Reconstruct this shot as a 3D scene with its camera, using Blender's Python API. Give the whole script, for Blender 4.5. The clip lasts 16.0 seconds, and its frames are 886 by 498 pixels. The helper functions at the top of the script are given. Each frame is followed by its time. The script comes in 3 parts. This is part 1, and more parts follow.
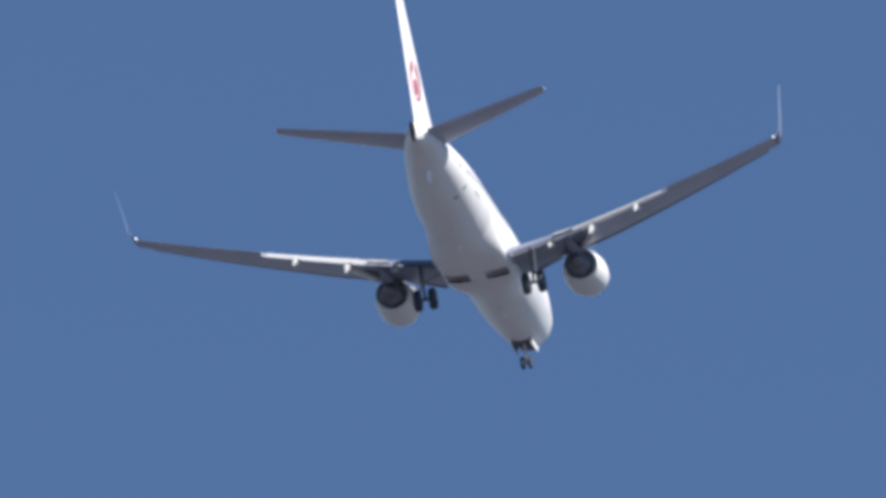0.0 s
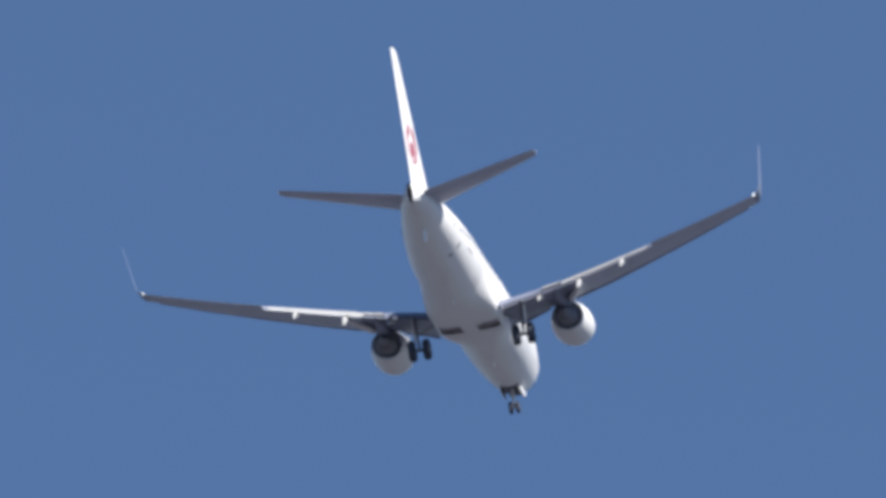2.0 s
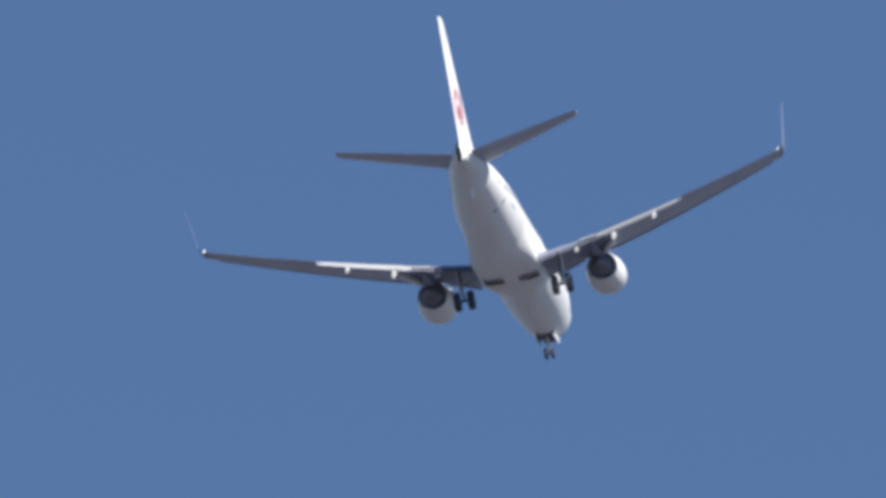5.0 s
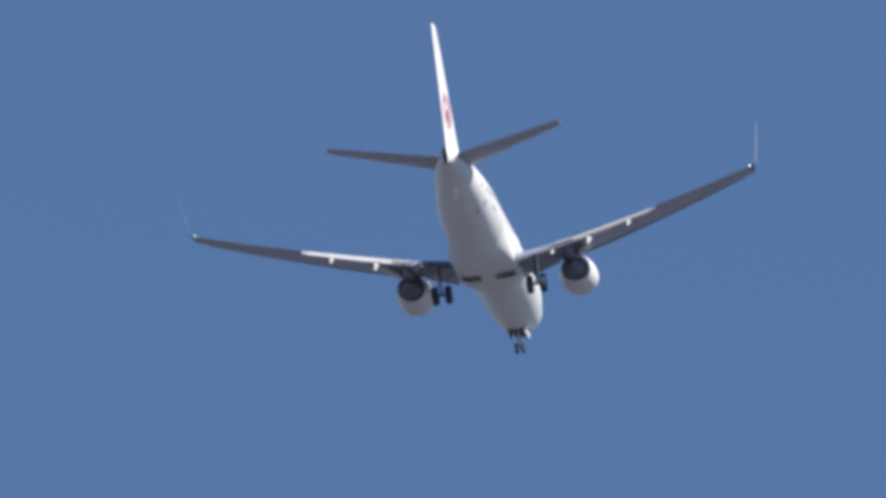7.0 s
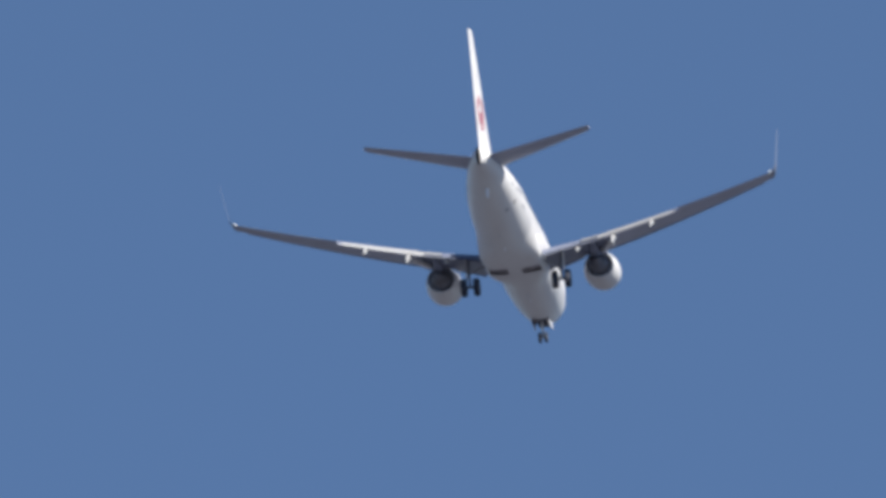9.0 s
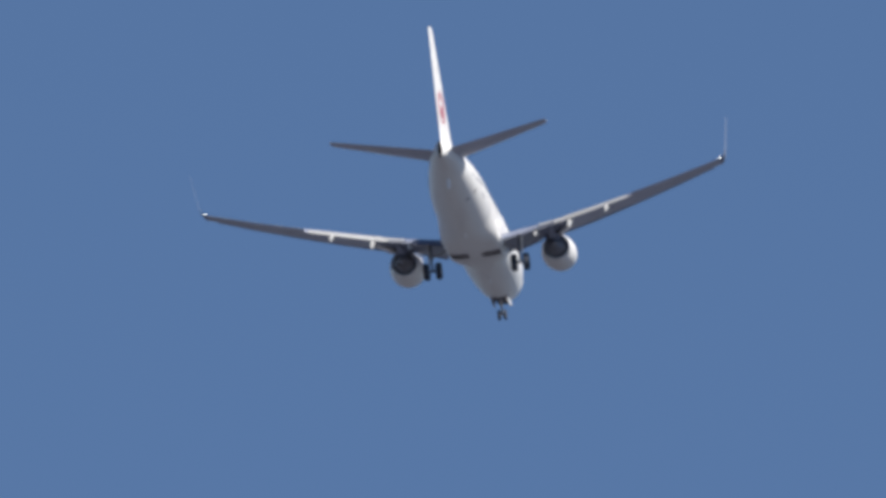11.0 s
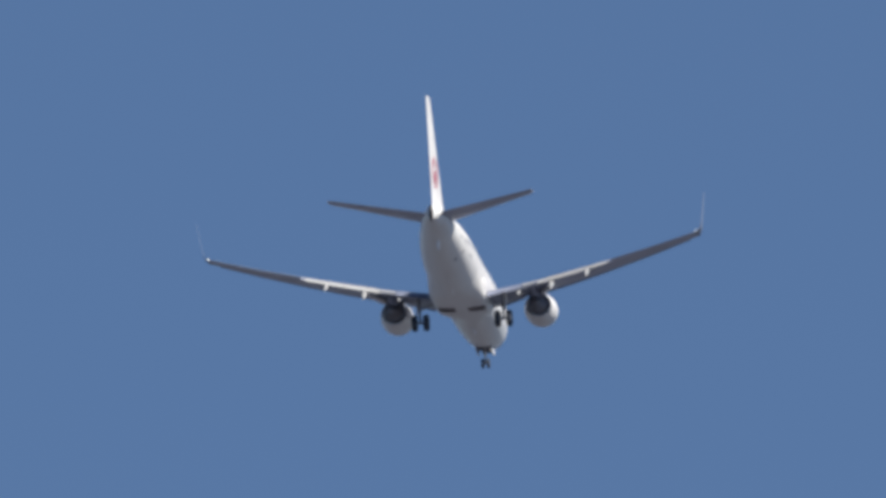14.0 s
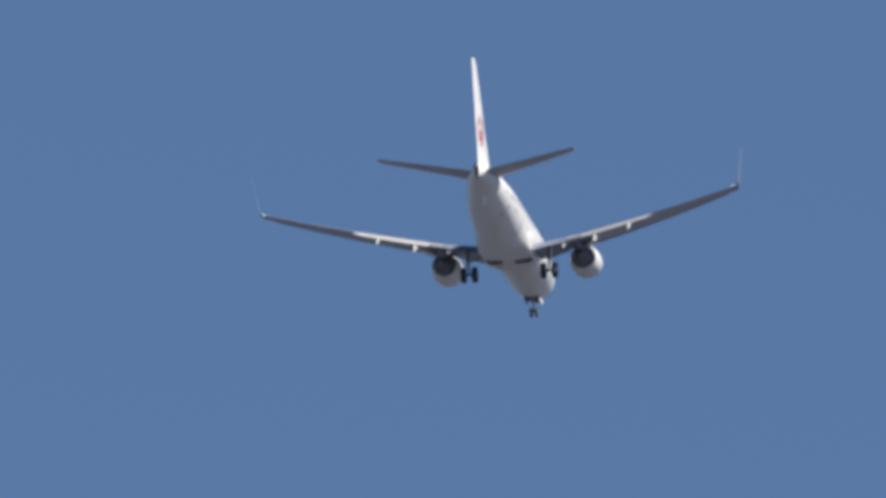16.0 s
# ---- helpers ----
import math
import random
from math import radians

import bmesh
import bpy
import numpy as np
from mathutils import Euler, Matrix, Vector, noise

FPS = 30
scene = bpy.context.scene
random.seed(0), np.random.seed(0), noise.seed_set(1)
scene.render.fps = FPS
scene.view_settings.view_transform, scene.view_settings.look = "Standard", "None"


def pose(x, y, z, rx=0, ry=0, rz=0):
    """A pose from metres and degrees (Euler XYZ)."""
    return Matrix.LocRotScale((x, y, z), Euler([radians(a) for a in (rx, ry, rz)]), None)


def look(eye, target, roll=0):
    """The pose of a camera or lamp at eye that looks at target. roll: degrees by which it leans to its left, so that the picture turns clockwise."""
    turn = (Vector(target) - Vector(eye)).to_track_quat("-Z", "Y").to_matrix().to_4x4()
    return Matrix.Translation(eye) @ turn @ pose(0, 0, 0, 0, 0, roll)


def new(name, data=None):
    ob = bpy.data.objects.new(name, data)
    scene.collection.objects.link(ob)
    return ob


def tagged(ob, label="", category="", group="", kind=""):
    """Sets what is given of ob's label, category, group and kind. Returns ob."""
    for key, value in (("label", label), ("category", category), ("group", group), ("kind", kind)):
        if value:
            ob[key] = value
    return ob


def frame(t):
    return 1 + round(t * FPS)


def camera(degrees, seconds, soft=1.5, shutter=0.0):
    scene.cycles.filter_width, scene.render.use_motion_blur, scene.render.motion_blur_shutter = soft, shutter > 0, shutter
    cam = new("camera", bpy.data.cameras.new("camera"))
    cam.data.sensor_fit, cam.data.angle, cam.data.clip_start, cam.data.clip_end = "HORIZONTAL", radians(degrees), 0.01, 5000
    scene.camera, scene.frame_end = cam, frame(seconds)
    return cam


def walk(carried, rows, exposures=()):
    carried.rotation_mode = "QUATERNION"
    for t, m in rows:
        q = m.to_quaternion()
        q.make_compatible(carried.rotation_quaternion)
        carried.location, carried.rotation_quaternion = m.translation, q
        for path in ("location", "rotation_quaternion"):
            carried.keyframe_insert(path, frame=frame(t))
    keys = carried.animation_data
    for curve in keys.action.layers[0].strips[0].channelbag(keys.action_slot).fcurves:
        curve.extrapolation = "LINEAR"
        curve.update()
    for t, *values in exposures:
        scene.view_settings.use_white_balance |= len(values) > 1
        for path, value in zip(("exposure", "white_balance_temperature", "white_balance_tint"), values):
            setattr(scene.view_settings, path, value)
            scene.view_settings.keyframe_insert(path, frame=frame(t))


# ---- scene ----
# A twin-jet airliner on final approach, followed from the ground with a very long lens.
# World: x to the right of the flight, y along it, z up; the ground lies at z = 0.

cam = camera(0.95, 16.0, soft=4.2)
walk(cam, [
    (0, pose(0, 0, 1.6, 105.73084, 0.0353, 9.44119)),
    (0.3, pose(0, 0, 1.6, 105.62781, 0.0409, 9.37203)),
    (0.5, pose(0, 0, 1.6, 105.55096, 0.0443, 9.33505)),
    (0.8, pose(0, 0, 1.6, 105.42679, 0.0395, 9.26366)),
    (1, pose(0, 0, 1.6, 105.35077, 0.0363, 9.21258)),
    (1.3, pose(0, 0, 1.6, 105.23963, 0.0217, 9.11545)),
    (1.5, pose(0, 0, 1.6, 105.17588, 0.0118, 9.05549)),
    (1.8, pose(0, 0, 1.6, 105.07484, -0.0017, 8.93957)),
    (2, pose(0, 0, 1.6, 105.00929, -0.0103, 8.85712)),
    (2.3, pose(0, 0, 1.6, 104.88845, 0.0484, 8.75839)),
    (2.5, pose(0, 0, 1.6, 104.79319, 0.0874, 8.69365)),
    (2.8, pose(0, 0, 1.6, 104.66106, 0.0915, 8.61495)),
    (3, pose(0, 0, 1.6, 104.57827, 0.0942, 8.56739)),
    (3.3, pose(0, 0, 1.6, 104.48046, 0.0435, 8.48947)),
    (3.5, pose(0, 0, 1.6, 104.42615, 0.0098, 8.42984)),
    (3.8, pose(0, 0, 1.6, 104.34920, 0.0327, 8.36678)),
    (4, pose(0, 0, 1.6, 104.29077, 0.0483, 8.31575)),
    (4.3, pose(0, 0, 1.6, 104.19283, 0.0325, 8.23723)),
    (4.5, pose(0, 0, 1.6, 104.11967, 0.0215, 8.20445)),
    (4.7, pose(0, 0, 1.6, 104.02734, 0.0796, 8.21355)),
    (6.8, pose(0, 0, 1.6, 103.29787, 0.0703, 7.72690)),
    (7, pose(0, 0, 1.6, 103.23655, 0.0476, 7.66242)),
    (7.3, pose(0, 0, 1.6, 103.14809, 0.0295, 7.57806)),
    (7.5, pose(0, 0, 1.6, 103.09928, 0.0171, 7.52655)),
    (7.8, pose(0, 0, 1.6, 103.00878, 0.0184, 7.47903)),
    (8, pose(0, 0, 1.6, 102.95016, 0.0194, 7.44637)),
    (8.3, pose(0, 0, 1.6, 102.84552, 0.0745, 7.41555)),
    (8.5, pose(0, 0, 1.6, 102.77493, 0.1112, 7.39164)),
    (8.8, pose(0, 0, 1.6, 102.67385, 0.0490, 7.31671)),
    (9, pose(0, 0, 1.6, 102.62148, 0.0078, 7.25189)),
    (9.2, pose(0, 0, 1.6, 102.56697, 0.0274, 7.19028)),
    (11.3, pose(0, 0, 1.6, 101.95448, 0.0405, 6.75455)),
    (11.5, pose(0, 0, 1.6, 101.90514, 0.0798, 6.72975)),
    (11.8, pose(0, 0, 1.6, 101.83383, 0.0401, 6.66232)),
    (12, pose(0, 0, 1.6, 101.78153, 0.0136, 6.61901)),
    (12.3, pose(0, 0, 1.6, 101.70397, 0.0602, 6.57220)),
    (12.5, pose(0, 0, 1.6, 101.65153, 0.0914, 6.53605)),
    (12.8, pose(0, 0, 1.6, 101.57051, 0.0846, 6.46949)),
    (13, pose(0, 0, 1.6, 101.52253, 0.0800, 6.42778)),
    (13.3, pose(0, 0, 1.6, 101.46399, 0.0595, 6.35747)),
    (13.5, pose(0, 0, 1.6, 101.42723, 0.0457, 6.32166)),
    (13.8, pose(0, 0, 1.6, 101.35705, 0.0339, 6.26265)),
    (14, pose(0, 0, 1.6, 101.30423, 0.0261, 6.24328)),
    (14.3, pose(0, 0, 1.6, 101.21532, 0.0410, 6.21690)),
    (14.5, pose(0, 0, 1.6, 101.16259, 0.0509, 6.19475)),
    (14.8, pose(0, 0, 1.6, 101.09006, 0.0481, 6.17349)),
    (15, pose(0, 0, 1.6, 101.04553, 0.0463, 6.14084)),
    (15.3, pose(0, 0, 1.6, 100.97098, 0.0741, 6.09504)),
    (15.5, pose(0, 0, 1.6, 100.90598, 0.0927, 6.06414)),
    (15.8, pose(0, 0, 1.6, 100.82380, 0.0812, 6.00800)),
    (16, pose(0, 0, 1.6, 100.76738, 0.0736, 5.96469)),
], exposures=[(0, 0.65, 6200, 7), (7, 0.54, 6270, 7), (16, 0.32, 6440, 6)])

# ---- sky, sun, exposure ----
SUN_UP, SUN_TURN = 44.0, 125.0          # degrees above the horizon, and clockwise from the flight direction

world = bpy.data.worlds.new("sky")
scene.world = world
world.use_nodes = True
wn = world.node_tree.nodes
sky = wn.new("ShaderNodeTexSky")
sky.sky_type, sky.sun_disc = "NISHITA", False
sky.sun_elevation, sky.sun_rotation = radians(SUN_UP), radians(SUN_TURN)
sky.altitude, sky.air_density, sky.dust_density, sky.ozone_density = 0, 0.4, 0.0, 3.0
wn["Background"].inputs["Strength"].default_value = 0.0755
world.node_tree.links.new(sky.outputs["Color"], wn["Background"].inputs["Color"])

sun = new("sun", bpy.data.lights.new("sun", "SUN"))
sun.data.energy, sun.data.angle, sun.data.color = 5.0, radians(0.53), (1.0, 0.945, 0.875)
a, e = radians(SUN_TURN), radians(SUN_UP)
sun.matrix_world = look((math.sin(a) * math.cos(e) * 100, math.cos(a) * math.cos(e) * 100, math.sin(e) * 100), (0, 0, 0))


# ---- materials ----
def material(name, colour, rough, metal=0.0, grain=0.0, grain_size=8.0, stain=None, stain_size=0.4, stain_amount=0.3,
             bump=0.0, stretch=(1, 1, 1), coat=0.0):
    """Paint or metal with fine grain, broad stains and a slight relief, in the thing's own metres."""
    m = bpy.data.materials.new(name)
    m.use_nodes = True
    nt = m.node_tree
    n, link = nt.nodes, nt.links.new
    b = n["Principled BSDF"]
    b.inputs["Metallic"].default_value, b.inputs["Coat Weight"].default_value = metal, coat
    co = n.new("ShaderNodeTexCoord")
    mp = n.new("ShaderNodeMapping")
    mp.inputs["Scale"].default_value = stretch
    link(co.outputs["Object"], mp.inputs["Vector"])
    fine, broad = n.new("ShaderNodeTexNoise"), n.new("ShaderNodeTexNoise")
    fine.inputs["Scale"].default_value, fine.inputs["Detail"].default_value = grain_size, 6
    broad.inputs["Scale"].default_value, broad.inputs["Detail"].default_value = stain_size, 4
    link(mp.outputs["Vector"], fine.inputs["Vector"])
    link(mp.outputs["Vector"], broad.inputs["Vector"])
    ramp = n.new("ShaderNodeValToRGB")
    ramp.color_ramp.elements[0].position, ramp.color_ramp.elements[1].position = 0.42, 0.72
    link(broad.outputs["Fac"], ramp.inputs["Fac"])
    amount = n.new("ShaderNodeMath")
    amount.operation = "MULTIPLY"
    amount.inputs[1].default_value = stain_amount
    link(ramp.outputs["Color"], amount.inputs[0])
    mix = n.new("ShaderNodeMix")
    mix.data_type = "RGBA"
    mix.inputs["A"].default_value = (*colour, 1)
    mix.inputs["B"].default_value = (*(stain or [c * 0.7 for c in colour]), 1)
    link(amount.outputs["Value"], mix.inputs["Factor"])
    dot = n.new("ShaderNodeMix")
    dot.data_type, dot.blend_type = "RGBA", "MULTIPLY"
    dot.inputs["Factor"].default_value = grain
    link(mix.outputs["Result"], dot.inputs["A"])
    link(fine.outputs["Fac"], dot.inputs["B"])
    link(dot.outputs["Result"], b.inputs["Base Color"])
    rg = n.new("ShaderNodeMapRange")
    rg.inputs["To Min"].default_value, rg.inputs["To Max"].default_value = rough * 0.8, min(1, rough * 1.25)
    link(fine.outputs["Fac"], rg.inputs["Value"])
    link(rg.outputs["Result"], b.inputs["Roughness"])
    if bump:
        bp = n.new("ShaderNodeBump")
        bp.inputs["Strength"].default_value, bp.inputs["Distance"].default_value = bump, 0.01
        link(fine.outputs["Fac"], bp.inputs["Height"])
        link(bp.outputs["Normal"], b.inputs["Normal"])
    return m


def glowing(name, colour, strength):
    m = bpy.data.materials.new(name)
    m.use_nodes = True
    b = m.node_tree.nodes["Principled BSDF"]
    b.inputs["Base Color"].default_value = (*colour, 1)
    b.inputs["Emission Color"].default_value = (*colour, 1)
    b.inputs["Emission Strength"].default_value = strength
    return m


WHITE = material("white_paint", (0.81, 0.785, 0.775), 0.46, grain=0.04, grain_size=14, stain=(0.60, 0.54, 0.53), stain_size=0.5,
                 stain_amount=0.35, stretch=(1, 0.25, 1), coat=0.04)
GREY = material("grey_wing_paint", (0.44, 0.455, 0.56), 0.42, grain=0.08, grain_size=9, stain=(0.34, 0.345, 0.41), stain_size=0.6,
                stain_amount=0.5, stretch=(1, 0.3, 1))
# Shade of the inboard underside is painted into this dark grey, with random stains.
INNER = material("shade_darkened_paint", (0.235, 0.255, 0.345), 0.45, grain=0.12, grain_size=7, stain=(0.13, 0.14, 0.18), stain_size=0.8,
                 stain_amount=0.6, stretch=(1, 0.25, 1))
FLAP = material("light_flap_paint", (0.49, 0.485, 0.495), 0.4, grain=0.06, grain_size=9, stain=(0.4, 0.37, 0.34), stain_size=0.9,
                stain_amount=0.45, stretch=(1, 0.4, 1))
SLAT = material("bare_slat_metal", (0.36, 0.38, 0.47), 0.4, metal=0.75, grain=0.1, grain_size=12, stain=(0.26, 0.27, 0.33), stain_amount=0.4)
PALE = material("pale_winglet_paint", (0.20, 0.235, 0.34), 0.42, grain=0.05, grain_size=12, stain_amount=0.2)
ALU = material("bare_aluminium", (0.70, 0.70, 0.71), 0.28, metal=1.0, grain=0.06, grain_size=20, stain_amount=0.25)
# Main gear grey is darkened: it holds the shade under the wing.
GEAR = material("shaded_gear_paint", (0.19, 0.2, 0.245), 0.35, grain=0.08, grain_size=18, stain=(0.26, 0.24, 0.22), stain_size=2.0, stain_amount=0.35)
STRUT = material("white_strut_paint", (0.62, 0.61, 0.62), 0.4, grain=0.08, grain_size=18, stain=(0.45, 0.42, 0.4), stain_size=2.0, stain_amount=0.35)
STEEL = material("gear_steel", (0.36, 0.36, 0.38), 0.38, metal=0.4, grain=0.1, grain_size=18, stain=(0.3, 0.28, 0.25), stain_amount=0.4)
# Heat stains are the metal's own; distant haze is painted in as lighter blue-grey.
HOT = material("hazed_heat_stained_metal", (0.21, 0.215, 0.255), 0.5, metal=0.35, grain=0.15, grain_size=10, stain=(0.18, 0.135, 0.11),
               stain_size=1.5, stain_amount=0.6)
# lining lightened towards blue, haze being part of the colour
DUCT = material("hazed_duct_lining", (0.50, 0.53, 0.62), 0.6, grain=0.2, grain_size=12)
# Dark paint of the door linings; on the nose well it stands for shade.
WELL = material("dark_nose_bay_paint", (0.16, 0.16, 0.20), 0.7, grain=0.3, grain_size=6, bump=0.4)
BAY = material("worn_wheel_bay", (0.54, 0.50, 0.53), 0.7, grain=0.3, grain_size=6, bump=0.4)
# tyre black raised to a bluish tone that includes the distance haze
RUBBER = material("hazed_tyre_rubber", (0.042, 0.049, 0.072), 0.75, grain=0.25, grain_size=25, bump=0.4)
SOOT = material("exhaust_soot", (0.016, 0.016, 0.022), 0.8, grain=0.3, grain_size=20)
RED = material("red_tail_paint", (0.40, 0.035, 0.07), 0.3, grain=0.05, stain_amount=0.2, coat=0.15)
# Glass made lighter grey: the haze of distance is mixed into its colour.
GLASS = material("hazed_cabin_glass", (0.20, 0.22, 0.25), 0.12, grain=0.05)
MARK = material("dark_grey_marking", (0.40, 0.38, 0.40), 0.45, grain=0.1)
LAMP = glowing("white_position_light", (1.0, 0.97, 0.9), 3.0)
GROUND = material("open_ground", (0.092, 0.098, 0.130), 0.95, grain=0.5, grain_size=0.35, stain=(0.064, 0.067, 0.086),
                  stain_size=0.004, stain_amount=0.8, bump=0.3)

# ---- mesh helpers ----
STATION = 20.0      # the airliner's origin lies this far behind its nose


def at(x, s, z):
    """A place on the airliner: metres to the right, behind the nose, above the cabin's axis."""
    return Vector((x, STATION - s, z))


def part(name, bm, mat, parent=None, label=""):
    """Link a bmesh as one smooth mesh under a thing or a part."""
    bmesh.ops.recalc_face_normals(bm, faces=bm.faces)
    me = bpy.data.meshes.new(name)
    bm.to_mesh(me)
    bm.free()
    for p in me.polygons:
        p.use_smooth = True
    me.set_sharp_from_angle(angle=radians(38))
    me.materials.append(mat)
    ob = new(name, me)
    ob.parent = parent
    return tagged(ob, label)


def loft(rings, closed=True, cap=True, bm=None):
    """A skin over rings of equally many points."""
    bm = bm or bmesh.new()
    vs = [[bm.verts.new(p) for p in ring] for ring in rings]
    n = len(rings[0])
    for r0, r1 in zip(vs, vs[1:]):
        for i in range(n if closed else n - 1):
            j = (i + 1) % n
            bm.faces.new((r0[i], r0[j], r1[j], r1[i]))
    if cap and closed:
        bm.faces.new(vs[0])
        bm.faces.new(vs[-1][::-1])
    return bm


def tube(points, radii, n=14, bm=None):
    """A round bar through points."""
    rings = []
    for k, p in enumerate(points):
        d = (points[min(k + 1, len(points) - 1)] - points[max(k - 1, 0)]).normalized()
        u = d.orthogonal().normalized()
        w = d.cross(u)
        rings.append([p + radii[k] * (math.cos(q) * u + math.sin(q) * w) for q in (2 * math.pi * i / n for i in range(n))])
    for k in range(1, len(rings)):          # keep neighbouring rings from twisting
        best = min(range(n), key=lambda o: sum((rings[k][(i + o) % n] - rings[k - 1][i]).length_squared for i in range(n)))
        rings[k] = [rings[k][(i + best) % n] for i in range(n)]
    return loft(rings, bm=bm)


def turned(profile, cx, cz, n=40, squash=1.0, cap=False, bm=None):
    """A body of revolution about a line along the flight: profile rows of (station, radius). squash flattens its underside."""
    rings = []
    for s, r in profile:
        ring = []
        for i in range(n):
            q = 2 * math.pi * i / n
            dz = r * math.sin(q)
            ring.append(at(cx + r * math.cos(q), s, cz + (dz * squash if dz < 0 else dz)))
        rings.append(ring)
    return loft(rings, cap=cap, bm=bm)


def box(lo, hi, bevel=0.02, bm=None):
    own = bm is None
    bm = bm or bmesh.new()
    c, d = (Vector(lo) + Vector(hi)) / 2, Vector(hi) - Vector(lo)
    r = bmesh.ops.create_cube(bm, size=1, matrix=Matrix.Translation(c) @ Matrix.Diagonal((abs(d.x), abs(d.y), abs(d.z), 1)))
    if own and bevel:
        bmesh.ops.bevel(bm, geom=bm.edges[:], offset=bevel, segments=2, affect="EDGES")
    return bm


def lerp(rows, v):
    """Between rows of (key, values...), by their key."""
    if v <= rows[0][0]:
        return rows[0][1:]
    for r0, r1 in zip(rows, rows[1:]):
        if v <= r1[0]:
            k = (v - r0[0]) / (r1[0] - r0[0])
            return tuple(q0 + (q1 - q0) * k for q0, q1 in zip(r0[1:], r1[1:]))
    return rows[-1][1:]


# ---- ground ----
def build_ground():
    bm = bmesh.new()
    g, half = 60, 15000.0
    pts = [[bm.verts.new(((i / g * 2 - 1) * half, (j / g * 2 - 1) * half + 2000,
                          -0.3 + 0.6 * noise.noise(Vector((i * 0.4, j * 0.4, 0))) - (0.0 if i != g // 2 else 0.2)))
            for j in range(g + 1)] for i in range(g + 1)]
    for i in range(g):
        for j in range(g):
            bm.faces.new((pts[i][j], pts[i + 1][j], pts[i + 1][j + 1], pts[i][j + 1]))
    return tagged(part("ground", bm, GROUND), "flat dull grey open ground below the flight path", "ground", kind="structure")


build_ground()

# ---- the airliner ----
airliner = tagged(new("airliner"), "white twin-engine passenger jet in flight, gear and flaps down", "airplane")

# stations behind the nose: half width, top, bottom
FUSELAGE = ((0.0, 0.03, -0.60, -0.66), (0.12, 0.30, -0.38, -0.93), (0.45, 0.62, -0.05, -1.22), (1.0, 0.97, 0.33, -1.46),
            (1.6, 1.23, 0.72, -1.62), (2.2, 1.42, 1.18, -1.74), (3.0, 1.52, 1.60, -1.86), (4.0, 1.64, 1.86, -1.95),
            (5.4, 1.75, 1.98, -2.0), (7.0, 1.83, 2.0, -2.01), (8.6, 1.88, 2.0, -2.01), (24.5, 1.88, 2.0, -2.01), (26.5, 1.87, 2.0, -1.92),
            (28.5, 1.80, 2.0, -1.60), (30.5, 1.65, 1.98, -1.14), (32.5, 1.41, 1.95, -0.63), (34.5, 1.09, 1.88, -0.09),
            (36.0, 0.80, 1.78, 0.31), (37.2, 0.45, 1.64, 0.60), (37.85, 0.19, 1.50, 0.50), (38.02, 0.125, 1.44, 0.48))


def hull(s, q, out=0.0):
    """A place on the fuselage: station, angle up from the right-hand side."""
    w, top, bottom = lerp(FUSELAGE, s)
    c, h = (top + bottom) / 2, (top - bottom) / 2
    return at((w + out) * math.cos(q), s, c + (h + out) * math.sin(q))


def hull_angle(s, z):
    w, top, bottom = lerp(FUSELAGE, s)
    return math.asin(max(-1, min(1, (z - (top + bottom) / 2) / ((top - bottom) / 2))))


